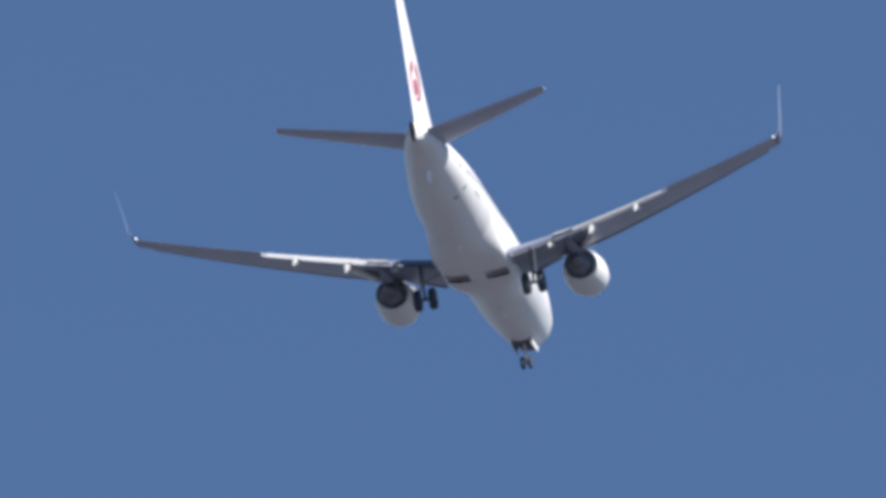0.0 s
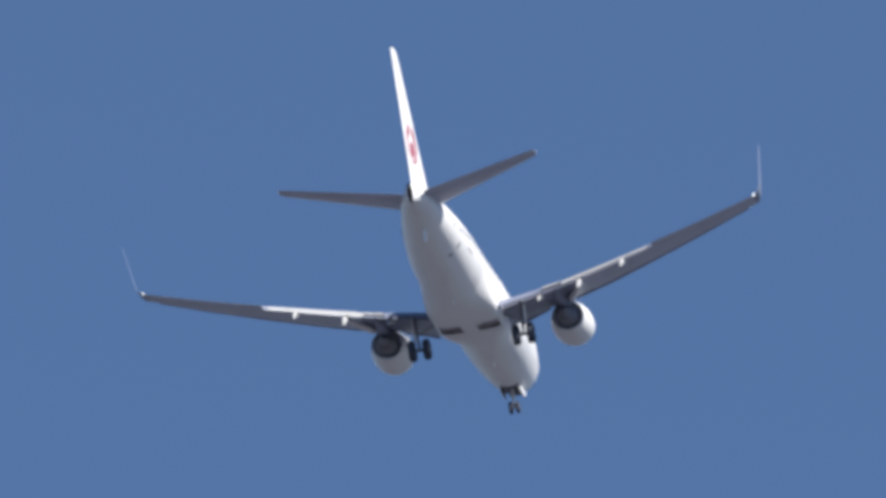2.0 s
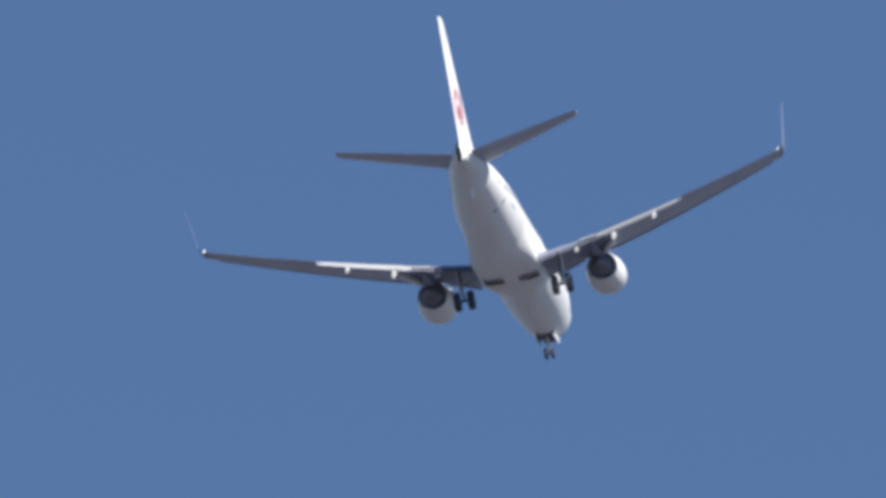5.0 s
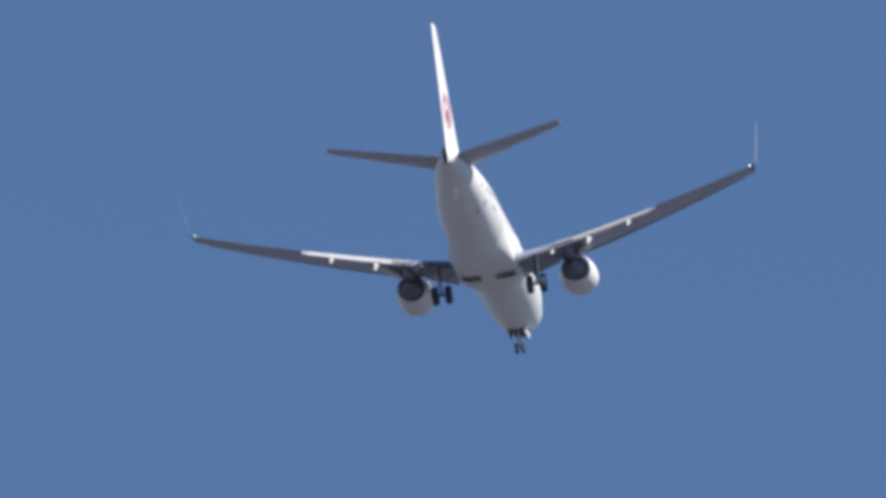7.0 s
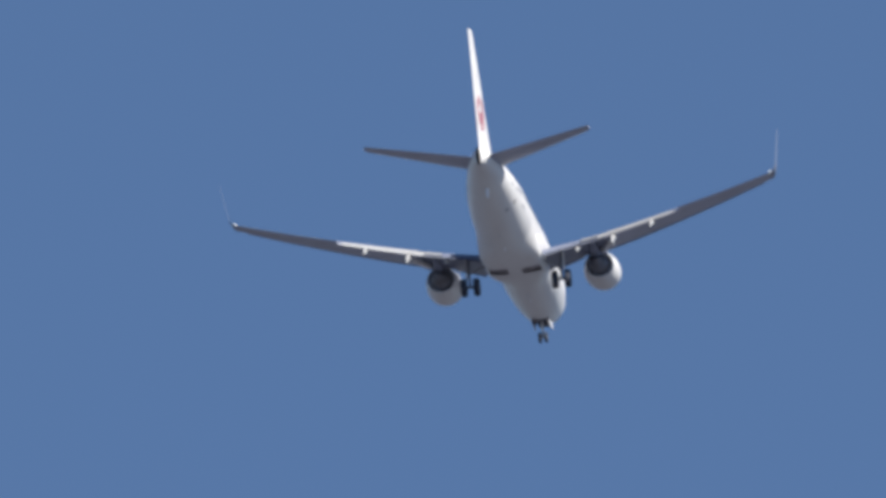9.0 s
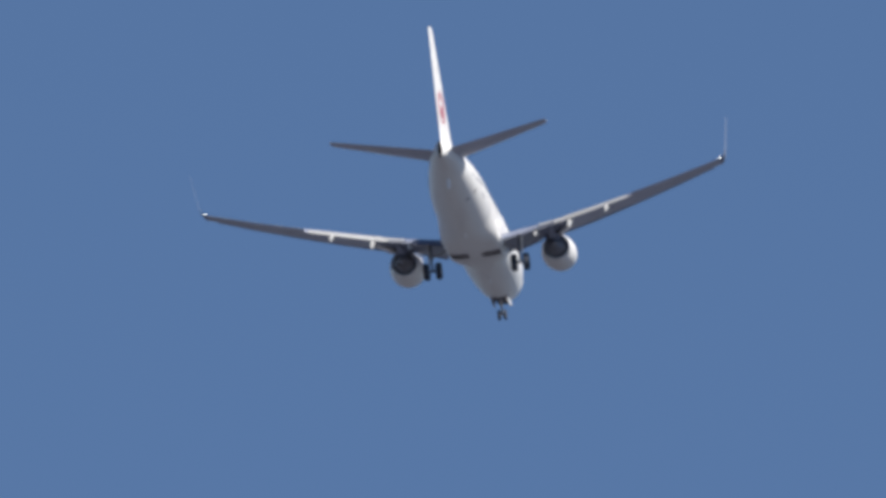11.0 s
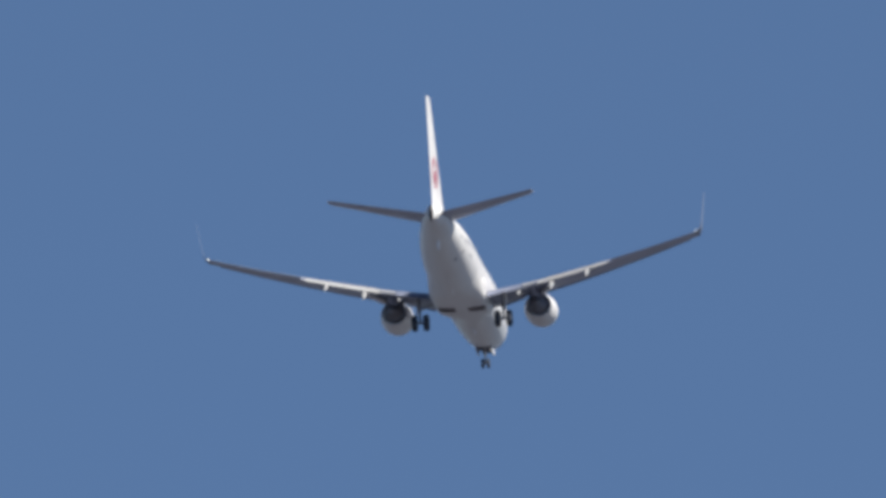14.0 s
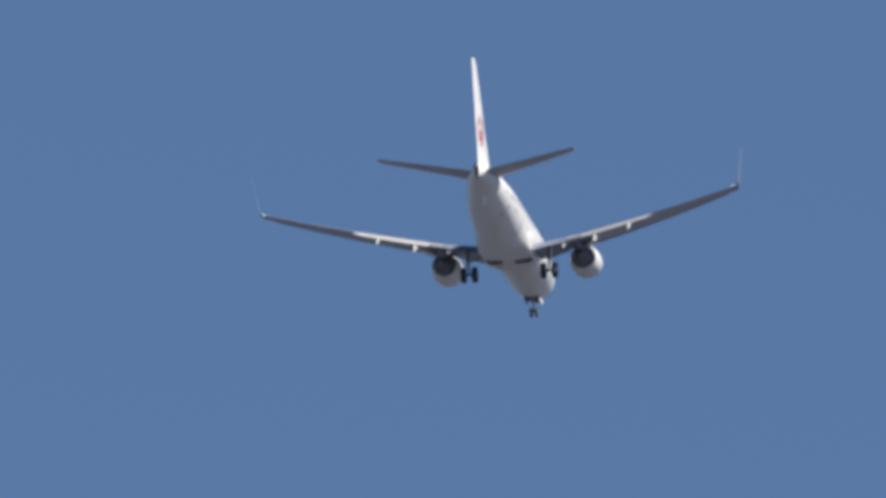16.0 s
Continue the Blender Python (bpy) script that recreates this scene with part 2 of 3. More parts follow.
def build_fuselage():
    stations = sorted({r[0] for r in FUSELAGE} | {7 + 0.7 * i for i in range(25)})
    fuselage = part("fuselage", loft([[hull(s, 2 * math.pi * i / 56) for i in range(56)] for s in stations]), WHITE, airliner,
                    "glossy white painted fuselage, shaded belly")

    def patch(name, mat, s0, s1, q0, q1, out, side=1, label="", thick=0.02, rows=3, cols=6):
        """A panel that lies on the skin."""
        bm = bmesh.new()
        for o in (out, out - thick):
            pts = [[hull(s0 + (s1 - s0) * i / rows, q0 + (q1 - q0) * j / cols, o) for j in range(cols + 1)] for i in range(rows + 1)]
            vs = [[bm.verts.new((p.x * side, p.y, p.z)) for p in row] for row in pts]
            for i in range(rows):
                for j in range(cols):
                    bm.faces.new((vs[i][j], vs[i + 1][j], vs[i + 1][j + 1], vs[i][j + 1]))
        bmesh.ops.bridge_loops(bm, edges=[e for e in bm.edges if e.is_boundary])
        return part(name, bm, mat, fuselage, label)

    # cabin windows, one mesh for all
    me = None
    for side in (1, -1):
        k = 0
        while 5.9 + 0.508 * k < 31.0:
            s = 5.9 + 0.508 * k
            k += 1
            if me is None:
                bm = bmesh.new()
                ring = [(0.118 * math.copysign(abs(math.cos(q)) ** 0.6, math.cos(q)), 0.175 * math.copysign(abs(math.sin(q)) ** 0.6, math.sin(q)))
                        for q in (2 * math.pi * i / 14 for i in range(14))]
                loft([[Vector((-0.012, y, z)) for y, z in ring], [Vector((0.008 - 0.06 * z * z, y * 0.92, z * 0.94)) for y, z in ring]], bm=bm)
                ob = part("cabin_window", bm, GLASS, fuselage, "small rounded cabin window")
                me = ob.data
            else:
                ob = tagged(new("cabin_window", me), "small rounded cabin window")
                ob.parent = fuselage
            q = hull_angle(s, 0.42)
            p, p2 = hull(s, q), hull(s + 0.1, hull_angle(s + 0.1, 0.42))
            yaw = math.atan2(p2.x - p.x, -(p2.y - p.y))
            ob.matrix_basis = pose(p.x * side, p.y, p.z, 0, -math.degrees(q), math.degrees(yaw) if side > 0 else 180 - math.degrees(yaw))
    for side in (1, -1):
        for s, w in ((5.0, 0.80), (31.9, 0.76)):
            patch("cabin_door", WHITE, s - w / 2, s + w / 2, hull_angle(s, -0.75), hull_angle(s, 1.05), 0.012, side, "closed white cabin door")
            patch("door_window", GLASS, s - 0.09, s + 0.09, hull_angle(s, 0.33), hull_angle(s, 0.6), 0.022, side)
        for s in (17.0, 18.1):
            patch("overwing_exit", WHITE, s - 0.26, s + 0.26, hull_angle(s, -0.25), hull_angle(s, 0.85), 0.012, side)
        # cockpit panes
        for s0, s1, z0, z1 in ((1.75, 2.15, 0.50, 0.95), (2.2, 2.7, 0.55, 1.1), (2.75, 3.15, 0.6, 1.12)):
            sm = (s0 + s1) / 2
            patch("cockpit_window", GLASS, s0, s1, hull_angle(sm, z0), hull_angle(sm, z1), 0.012, side)
    for s, w in ((9.2, 1.2), (26.2, 1.2)):
        patch("cargo_door", WHITE, s - w / 2, s + w / 2, hull_angle(s, -1.45), hull_angle(s, -0.55), 0.004, 1, "closed white cargo door")
    # dark fittings on the aft skin
    patch("outflow_valve", MARK, 30.45, 30.7, radians(-63), radians(-54), 0.012, 1, "dark outflow valve in the aft belly")
    patch("service_panel", MARK, 30.45, 30.7, hull_angle(30.6, -0.52), hull_angle(30.6, -0.26), 0.012, 1, "dark grey service panel")
    patch("marking_bar", MARK, 28.0, 29.0, hull_angle(28.5, -0.36), hull_angle(28.5, -0.24), 0.01, 1, "grey bar of small lettering", rows=4, cols=2)
    # tail skid, drain mast and blade aerials under the keel line
    for name, s, h, c, mat in (("tail_skid", 33.9, 0.62, 0.46, WHITE), ("drain_mast", 27.6, 0.22, 0.2, ALU), ("blade_aerial", 25.0, 0.3, 0.32, WHITE),
                               ("blade_aerial", 10.6, 0.3, 0.32, WHITE), ("drain_mast", 11.9, 0.2, 0.2, ALU)):
        base = hull(s, -math.pi / 2).z
        rings = []
        for k, (dz, f) in enumerate(((0.06, 1.0), (-h * 0.5, 0.8), (-h, 0.5))):
            rings.append([at((0.26 if name == "tail_skid" else 0.09) * f * x, s + c * f * y + 0.15 * k * 0.5, base + dz) for x, y in
                          ((0, -0.6), (0.5, -0.3), (0.5, 0.1), (0, 0.6), (-0.5, 0.1), (-0.5, -0.3))])
        part(name, loft(rings), mat, fuselage)
    rings = []
    for ss, w, h in ((37.6, 0.12, 0.42), (37.86, 0.15, 0.53), (38.02, 0.14, 0.56), (38.25, 0.12, 0.55), (38.26, 0.10, 0.52), (38.06, 0.09, 0.50)):
        rings.append([at(w * math.cos(q), ss, 0.95 + h * math.sin(q)) for q in (2 * math.pi * i / 24 for i in range(24))])
    part("tail_pipe", loft(rings), SOOT, fuselage, "dark oval exhaust at the tail's end")
    return fuselage


# wing outline, right side: distance out, leading edge, trailing edge, height, thickness share
WING = [(1.3, 13.7, 21.1, -1.28, 0.135), (3.0, 14.95, 21.0, -1.03, 0.128), (5.0, 15.95, 20.95, -0.74, 0.12), (5.9, 16.35, 21.15, -0.61, 0.118),
        (8.0, 17.4, 21.75, -0.30, 0.115), (10.9, 19.1, 22.55, 0.17, 0.11), (14.0, 20.8, 23.42, 0.74, 0.105), (16.5, 22.15, 24.1, 1.27, 0.10),
        (17.2, 22.4, 24.3, 1.43, 0.10)]


def section(x, s0, s1, z, t, n=12, cut=1.0, nose=0.0, droop=0.0, camber=0.02):
    """An aerofoil ring at x, from station s0 to s1; cut drops the rear part of the chord, nose the front part."""
    c = s1 - s0

    def half(u):
        return 5 * t * c * (0.2969 * math.sqrt(u) - 0.126 * u - 0.3516 * u * u + 0.2843 * u ** 3 - 0.1021 * u ** 4)
    us = [nose + (cut - nose) * (1 - math.cos(math.pi * k / n)) / 2 for k in range(n + 1)]
    up = [at(x, s0 + u * c, z + half(u) + camber * c * 4 * u * (1 - u) - droop * (u - 0.5) * c) for u in us]
    low = [at(x, s0 + u * c, z - half(u) * 0.85 + camber * c * 4 * u * (1 - u) - droop * (u - 0.5) * c) for u in us]
    return up[::-1] + low[1:]


def flip(points, side):
    return [Vector((p.x * side, p.y, p.z)) for p in points]


def wing_row(x):
    return (x, *lerp(WING, x))


def incidence(x):
    return lerp(((1.3, 0.075), (5.9, 0.060), (10.9, 0.035), (17.2, 0.030)), x)[0]


def build_wing(side):
    wing = None
    # fixed wing: shortened where flaps or aileron follow
    rows = [1.3, 2.0, 3.0, 4.0, 5.0, 5.9, 7.0, 8.0, 9.5, 10.9, 10.91, 12.0, 14.0, 16.0, 16.01, 16.6, 17.2]
    rings = []
    for x in rows:
        cut = 0.74 if x <= 10.9 else (0.77 if x <= 16.0 else 1.0)
        rings.append(flip(section(*wing_row(x), cut=cut, droop=incidence(x)), side))
    wing = part("wing", loft(rings[5:]), GREY, airliner, "swept grey wing, flexed upward")
    # inner panel in the darker grey that carries its shade
    part("inner_wing", loft(rings[:6]), INNER, wing, "grey inner wing between engine and body, darkened with painted shade")

    # winglet, curving up out of the tip
    curve = [(17.2, 22.4, 24.3, 1.43, 0), (17.36, 22.85, 24.34, 1.49, 25), (17.52, 23.45, 24.40, 1.69, 52), (17.6, 23.78, 24.47, 1.97, 72),
             (17.70, 24.1, 24.68, 2.60, 79), (17.83, 24.53, 24.98, 3.42, 80), (17.92, 24.82, 25.16, 3.98, 81)]
    rings = []
    for x, s0, s1, z, lean in curve:
        ring = section(0, s0, s1, 0, 0.055 + 0.045 * (lean < 30), camber=0.0)
        toe = 0.04 * lean / 80         # the leading edge turns outward
        rings.append(flip([Vector((x - p.z * math.sin(radians(lean)) + (p.y - STATION + (s0 + s1) / 2) * toe, p.y, z + p.z * math.cos(radians(lean)))) for p in ring], side))
    # the shade under the tip's curve is painted in by the darker grey
    part("wing_tip", loft(rings[:4]), INNER, wing, "curved grey wing tip, darkened with painted shade")
    part("winglet", loft(rings[3:]), PALE, wing, "pale upswept winglet")

    # leading edge slats, lowered forward
    for x0, x1 in ((5.75, 8.54), (8.56, 11.34), (11.36, 14.04), (14.06, 16.6)):
        rings = []
        for k in range(5):
            x = x0 + (x1 - x0) * k / 4
            _, s0, s1, z, t = wing_row(x)
            c = s1 - s0
            ring = []
            for u, v in ((0.15, 0.045), (0.08, 0.052), (0.03, 0.036), (0.0, 0.0), (0.015, -0.022), (0.04, -0.03), (0.05, -0.01), (0.09, 0.025)):
                du, dv = u * c, v * c
                ring.append(at(x, s0 + du - 0.05 * c, z + (0.5 * incidence(x) - 0.018) * c + dv + du * 0.2))
            rings.append(flip(ring, side))
        part("slat", loft(rings), SLAT, wing, "lowered grey leading edge slat")
    # flaps in two slotted stages, lowered
    def flap(name, x0, x1, gap0, c0, drop0, angle, mat, label):
        rings = []
        for k in range(7):
            x = x0 + (x1 - x0) * k / 6
            _, s0, s1, z, t = wing_row(x)
            c = s1 - s0
            chord, hinge_s, hinge_z = c0 * c, s0 + gap0 * c, z - drop0 * c
            ring = section(0, 0, chord, 0, 0.16, camber=0.03)
            ca, sa = math.cos(radians(angle)), math.sin(radians(angle))
            rings.append(flip([at(x, hinge_s + (STATION - p.y) * ca + p.z * sa, hinge_z - (STATION - p.y) * sa + p.z * ca) for p in ring], side))
        return part(name, loft(rings), mat, wing, label)

    flap("flap", 4.46, 5.52, 0.765, 0.215, -0.004, 10, INNER, "dark grey flap section behind the engine")
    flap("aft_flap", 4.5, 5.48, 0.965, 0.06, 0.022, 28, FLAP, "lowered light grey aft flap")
    # the inner pair gets the paint with the body's shadow mixed in
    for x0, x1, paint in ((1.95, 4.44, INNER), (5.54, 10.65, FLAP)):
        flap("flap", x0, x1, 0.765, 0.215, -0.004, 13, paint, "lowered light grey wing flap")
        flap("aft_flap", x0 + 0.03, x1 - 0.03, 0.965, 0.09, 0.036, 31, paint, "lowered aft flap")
    # hinged flap under the inner leading edge, swung forward
    rings = []
    for k in range(5):
        x = 2.3 + 1.85 * k / 4
        _, s0, s1, z, t = wing_row(x)
        ring = section(0, 0, 0.46 - 0.05 * k, 0, 0.12, camber=0.05)
        ca, sa = math.cos(radians(30)), math.sin(radians(30))
        rings.append(flip([at(x, s0 + 0.30 - (STATION - p.y) * ca + p.z * sa, z - 0.06 + 0.45 * incidence(x) * (s1 - s0) - (STATION - p.y) * sa - p.z * ca) for p in ring], side))
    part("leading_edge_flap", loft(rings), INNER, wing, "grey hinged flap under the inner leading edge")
    # aileron
    rings = []
    for x in (10.95, 12.5, 14.0, 15.98):
        _, s0, s1, z, t = wing_row(x)
        rings.append(flip(section(x, s0, s1, z, t, nose=0.78, cut=1.0, n=6, droop=0.03), side))
    part("aileron", loft(rings), GREY, wing)
    # spoiler panels on the upper side
    for x0, x1 in ((6.1, 7.3), (7.35, 8.5), (8.55, 9.7), (9.75, 10.8)):
        rings = []
        for x in (x0, x1):
            ring = section(*wing_row(x), nose=0.6, cut=0.75, n=4, droop=0.03)[:5]
            rings.append(flip([p + Vector((0, 0, 0.015)) for p in ring] + [p - Vector((0, 0, 0.02)) for p in ring[::-1]], side))
        part("spoiler", loft(rings), GREY, wing)

    # flap track fairings hang below, their tails drooping with the flaps
    for x, big in ((4.22, 0.85), (6.6, 1.12), (9.2, 0.92)):
        _, s0, s1, z, t = wing_row(x)
        c = s1 - s0
        sm = s0 + 0.62 * c
        zb = z - 0.035 * c
        rings = []
        for u, r, dz in ((0, 0.02, -0.04), (0.35, 0.12, -0.09), (0.8, 0.19, -0.13), (1.3, 0.21, -0.2), (1.75, 0.19, -0.38), (2.2, 0.14, -0.62), (2.55, 0.05, -0.84)):
            r, dz, u = r * big, dz * big, u * (0.75 + 0.25 * big)
            rings.append([at(side * (x + 0.8 * r * math.cos(q)), sm + u, zb + dz + 1.15 * r * math.sin(q)) for q in (2 * math.pi * i / 16 for i in range(16))])
        part("flap_track_fairing", loft(rings), FLAP, wing, "light grey teardrop flap track fairing")
    # white light at the tip's trailing corner
    bm = bmesh.new()
    bmesh.ops.create_uvsphere(bm, u_segments=12, v_segments=8, radius=0.036, matrix=Matrix.Translation(at(side * 17.2, 24.34, 1.42)))
    part("position_light", bm, LAMP, wing, "small white lit position light")
    return wing


def build_engine(side):
    cx, cz = 5.09 * side, -1.53
    outer = ((13.05, 0.86), (12.95, 0.93), (12.98, 1.01), (13.15, 1.08), (13.55, 1.135), (14.1, 1.155), (14.7, 1.13), (15.3, 1.06), (15.8, 0.965),
             (16.15, 0.88), (16.15, 0.85), (15.7, 0.83), (15.1, 0.86), (14.4, 0.87))
    nacelle = part("engine", turned(outer, cx, cz, 44, 0.93), WHITE, airliner, "white engine nacelle with dark exhaust")
    part("inlet_lip", turned(((13.4, 0.84), (13.1, 0.85), (12.955, 0.925), (12.975, 1.015), (13.15, 1.085), (13.3, 1.108)), cx, cz, 44, 0.93), ALU, nacelle, "bare metal inlet lip")
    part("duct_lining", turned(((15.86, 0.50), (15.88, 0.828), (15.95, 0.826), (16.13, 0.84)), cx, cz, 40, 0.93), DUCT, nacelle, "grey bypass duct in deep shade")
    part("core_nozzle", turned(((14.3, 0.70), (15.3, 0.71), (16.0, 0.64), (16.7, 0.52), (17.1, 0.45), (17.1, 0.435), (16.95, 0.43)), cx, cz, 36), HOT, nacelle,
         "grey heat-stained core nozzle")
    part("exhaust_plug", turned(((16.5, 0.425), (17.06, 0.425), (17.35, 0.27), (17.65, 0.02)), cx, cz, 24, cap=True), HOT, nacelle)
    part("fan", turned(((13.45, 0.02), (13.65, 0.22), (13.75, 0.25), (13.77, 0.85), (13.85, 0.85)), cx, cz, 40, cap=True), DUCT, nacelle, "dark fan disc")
    for q0 in (0.6, 2.55):      # strakes
        if (q0 < 1.5) == (side < 0):
            d = Vector((math.cos(q0), 0, math.sin(q0)))
            b = at(cx, 13.5, cz) + d * 1.12
            w = Vector((-d.z, 0, d.x)) * 0.012
            bm = bmesh.new()
            vs = [bm.verts.new(b + p + k * w) for k in (1, -1) for p in (Vector((0, 0, 0)), Vector((0, -1.2, 0)), Vector((0, -1.2, 0)) + d * 0.18, Vector((0, -0.5, 0)) + d * 0.15)]
            bm.faces.new(vs[:4]), bm.faces.new(vs[4:])
            for i in range(4):
                j = (i + 1) % 4
                bm.faces.new((vs[i], vs[j], vs[4 + j], vs[4 + i]))
            part("strake", bm, GREY, nacelle)
    # pylon between nacelle and wing
    def blade(name, rows, mat, label):
        rings = []
        for s, zt, zb, w in rows:
            rings.append([at(cx + w * a, s, (zt + zb) / 2 + (zt - zb) / 2 * b) for a, b in ((-1, 0.8), (-0.7, 1), (0.7, 1), (1, 0.8), (1, -0.6), (0.5, -1), (-0.5, -1), (-1, -0.6))])
        part(name, loft(rings), mat, nacelle, label)
    blade("pylon", ((13.8, -0.56, -0.8, 0.06), (14.6, -0.46, -1.0, 0.19), (15.6, -0.52, -1.1, 0.24), (16.3, -0.6, -1.0, 0.235)), WHITE, "white engine pylon")
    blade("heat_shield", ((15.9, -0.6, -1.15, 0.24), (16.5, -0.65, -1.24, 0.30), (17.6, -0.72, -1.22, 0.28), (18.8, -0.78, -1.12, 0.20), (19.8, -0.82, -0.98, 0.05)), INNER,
          "dark heat shield under the pylon")
    # white body added to stand for the sunlit streak, pylon to flap track
    rings = []
    for out, s, z, r in ((0.36, 16.95, -0.85, 0.03), (0.42, 17.15, -0.86, 0.15), (0.55, 17.6, -0.9, 0.21), (0.75, 18.2, -0.93, 0.18), (1.0, 18.9, -0.94, 0.15),
                         (1.25, 19.5, -0.93, 0.13), (1.42, 20.0, -0.92, 0.04)):
        rings.append([at(cx + side * out + r * math.cos(q), s, z + 1.2 * r * math.sin(q)) for q in (2 * math.pi * i / 14 for i in range(14))])
    part("pylon_streak", loft(rings), WHITE, nacelle, "added white body for the bright streak from pylon to flap track")
    return nacelle


def build_tail():
    # fin with a forward fillet, then the rudder behind its hinge line
    def fin_row(z):
        return lerp(((1.2, 30.0, 36.75), (3.4, 31.95, 37.25), (9.3, 36.5, 38.57)), z)
    zs = (1.2, 1.8, 2.4, 3.4, 4.6, 6.0, 7.5, 8.7, 9.2, 9.34)

    def ring(z, nose, cut, grow=1.0):
        s0, s1 = fin_row(min(z, 9.3))
        inset = 0.35 if z > 9.3 else (0.08 if z > 9.15 else 0)
        return [Vector((p.z, p.y, z)) for p in section(0, s0 + inset, s1 - inset * 0.4, 0, 0.10 * grow, camber=0, nose=nose, cut=cut)]
    fin = part("tail_fin", loft([ring(z, 0, 0.70) for z in zs]), WHITE, airliner, "tall white swept tail fin")
    part("rudder", loft([ring(z, 0.71, 1.0, 0.97) for z in (1.75, 2.4, 3.4, 4.6, 6.0, 7.5, 8.7, 9.2)]), WHITE, fin, "white rudder")
    part("leading_edge", loft([[p + Vector((0, 0.012, 0)) for p in ring(z, 0, 0.06, 1.03)] for z in (3.5, 4.6, 6.0, 7.5, 8.7, 9.0)]), ALU, fin, "bare metal leading edge")
    rings = []
    for s, z, w in ((26.6, 1.98, 0.03), (28.5, 2.25, 0.12), (30.5, 2.75, 0.2), (32.3, 3.55, 0.12)):
        rings.append([at(w * a, s, 1.7 + (z - 1.7) * b) for a, b in ((-1.2, 0), (-0.8, 0.5), (-0.15, 1), (0.15, 1), (0.8, 0.5), (1.2, 0))])
    part("dorsal_fillet", loft(rings), WHITE, fin)
    # round emblem: red disc, with an open white crescent
    for side in (1, -1):
        bm = bmesh.new()
        n = 40
        cz, cs, ro = 4.3, 35.8, 1.12
        vo, vi = [], []
        for i in range(n + 1):
            q = radians(-255 + 330 * i / n)
            for r, store, ds, dz in ((ro, vo, 0, 0), (ro * 0.70, vi, 0.12, -0.22)):
                z, s = cz + dz + r * math.sin(q), cs + ds + r * math.cos(q)
                s0, s1 = fin_row(z)
                u = min(0.999, max(0.0, (s - s0) / (s1 - s0)))
                h = 0.5 * (s1 - s0) * (0.2969 * math.sqrt(u) - 0.126 * u - 0.3516 * u * u + 0.2843 * u ** 3 - 0.1021 * u ** 4)
                store.append([bm.verts.new(at(side * (h + o), s, z)) for o in (0.012, -0.02)])
        for i in range(n):
            for k in (0, 1):
                bm.faces.new((vo[i][k], vo[i + 1][k], vi[i + 1][k], vi[i][k]))
            bm.faces.new((vo[i][0], vo[i + 1][0], vo[i + 1][1], vo[i][1]))
            bm.faces.new((vi[i][0], vi[i + 1][0], vi[i + 1][1], vi[i][1]))
        emblem = part("tail_emblem", bm, RED, fin, "round red emblem on the fin")
        bm = bmesh.new()
        ring = []
        for i in range(20):
            q = 2 * math.pi * i / 20
            z, s = cz - 0.36 + 0.46 * math.sin(q), cs + 0.08 + 0.46 * math.cos(q)
            s0, s1 = fin_row(z)
            u = (s - s0) / (s1 - s0)
            h = 0.5 * (s1 - s0) * (0.2969 * math.sqrt(u) - 0.126 * u - 0.3516 * u * u + 0.2843 * u ** 3 - 0.1021 * u ** 4)
            ring.append((side * h, s, z))
        loft([[at(x + side * o, s, z) for x, s, z in ring] for o in (0.012, -0.02)], bm=bm)
        part("emblem_centre", bm, RED, emblem)
    for side in (1, -1):
        def stab(x, nose, cut, grow=1.0):
            s0, s1, z = lerp(((0.3, 33.3, 37.2, 1.12), (7.0, 37.35, 38.75, 2.07), (7.2, 37.75, 38.72, 2.1)), x)
            return flip(section(x, s0, s1, z, 0.09 * grow, camber=-0.005, nose=nose, cut=cut), side)
        st = part("tailplane", loft([stab(x, 0, 0.70) for x in (0.3, 1.5, 3.0, 5.0, 6.6, 7.0, 7.2)]), GREY, airliner, "grey swept tailplane")
        part("elevator", loft([stab(x, 0.71, 1.0, 0.96) for x in (0.62, 3.0, 5.0, 7.0, 7.15)]), GREY, st)


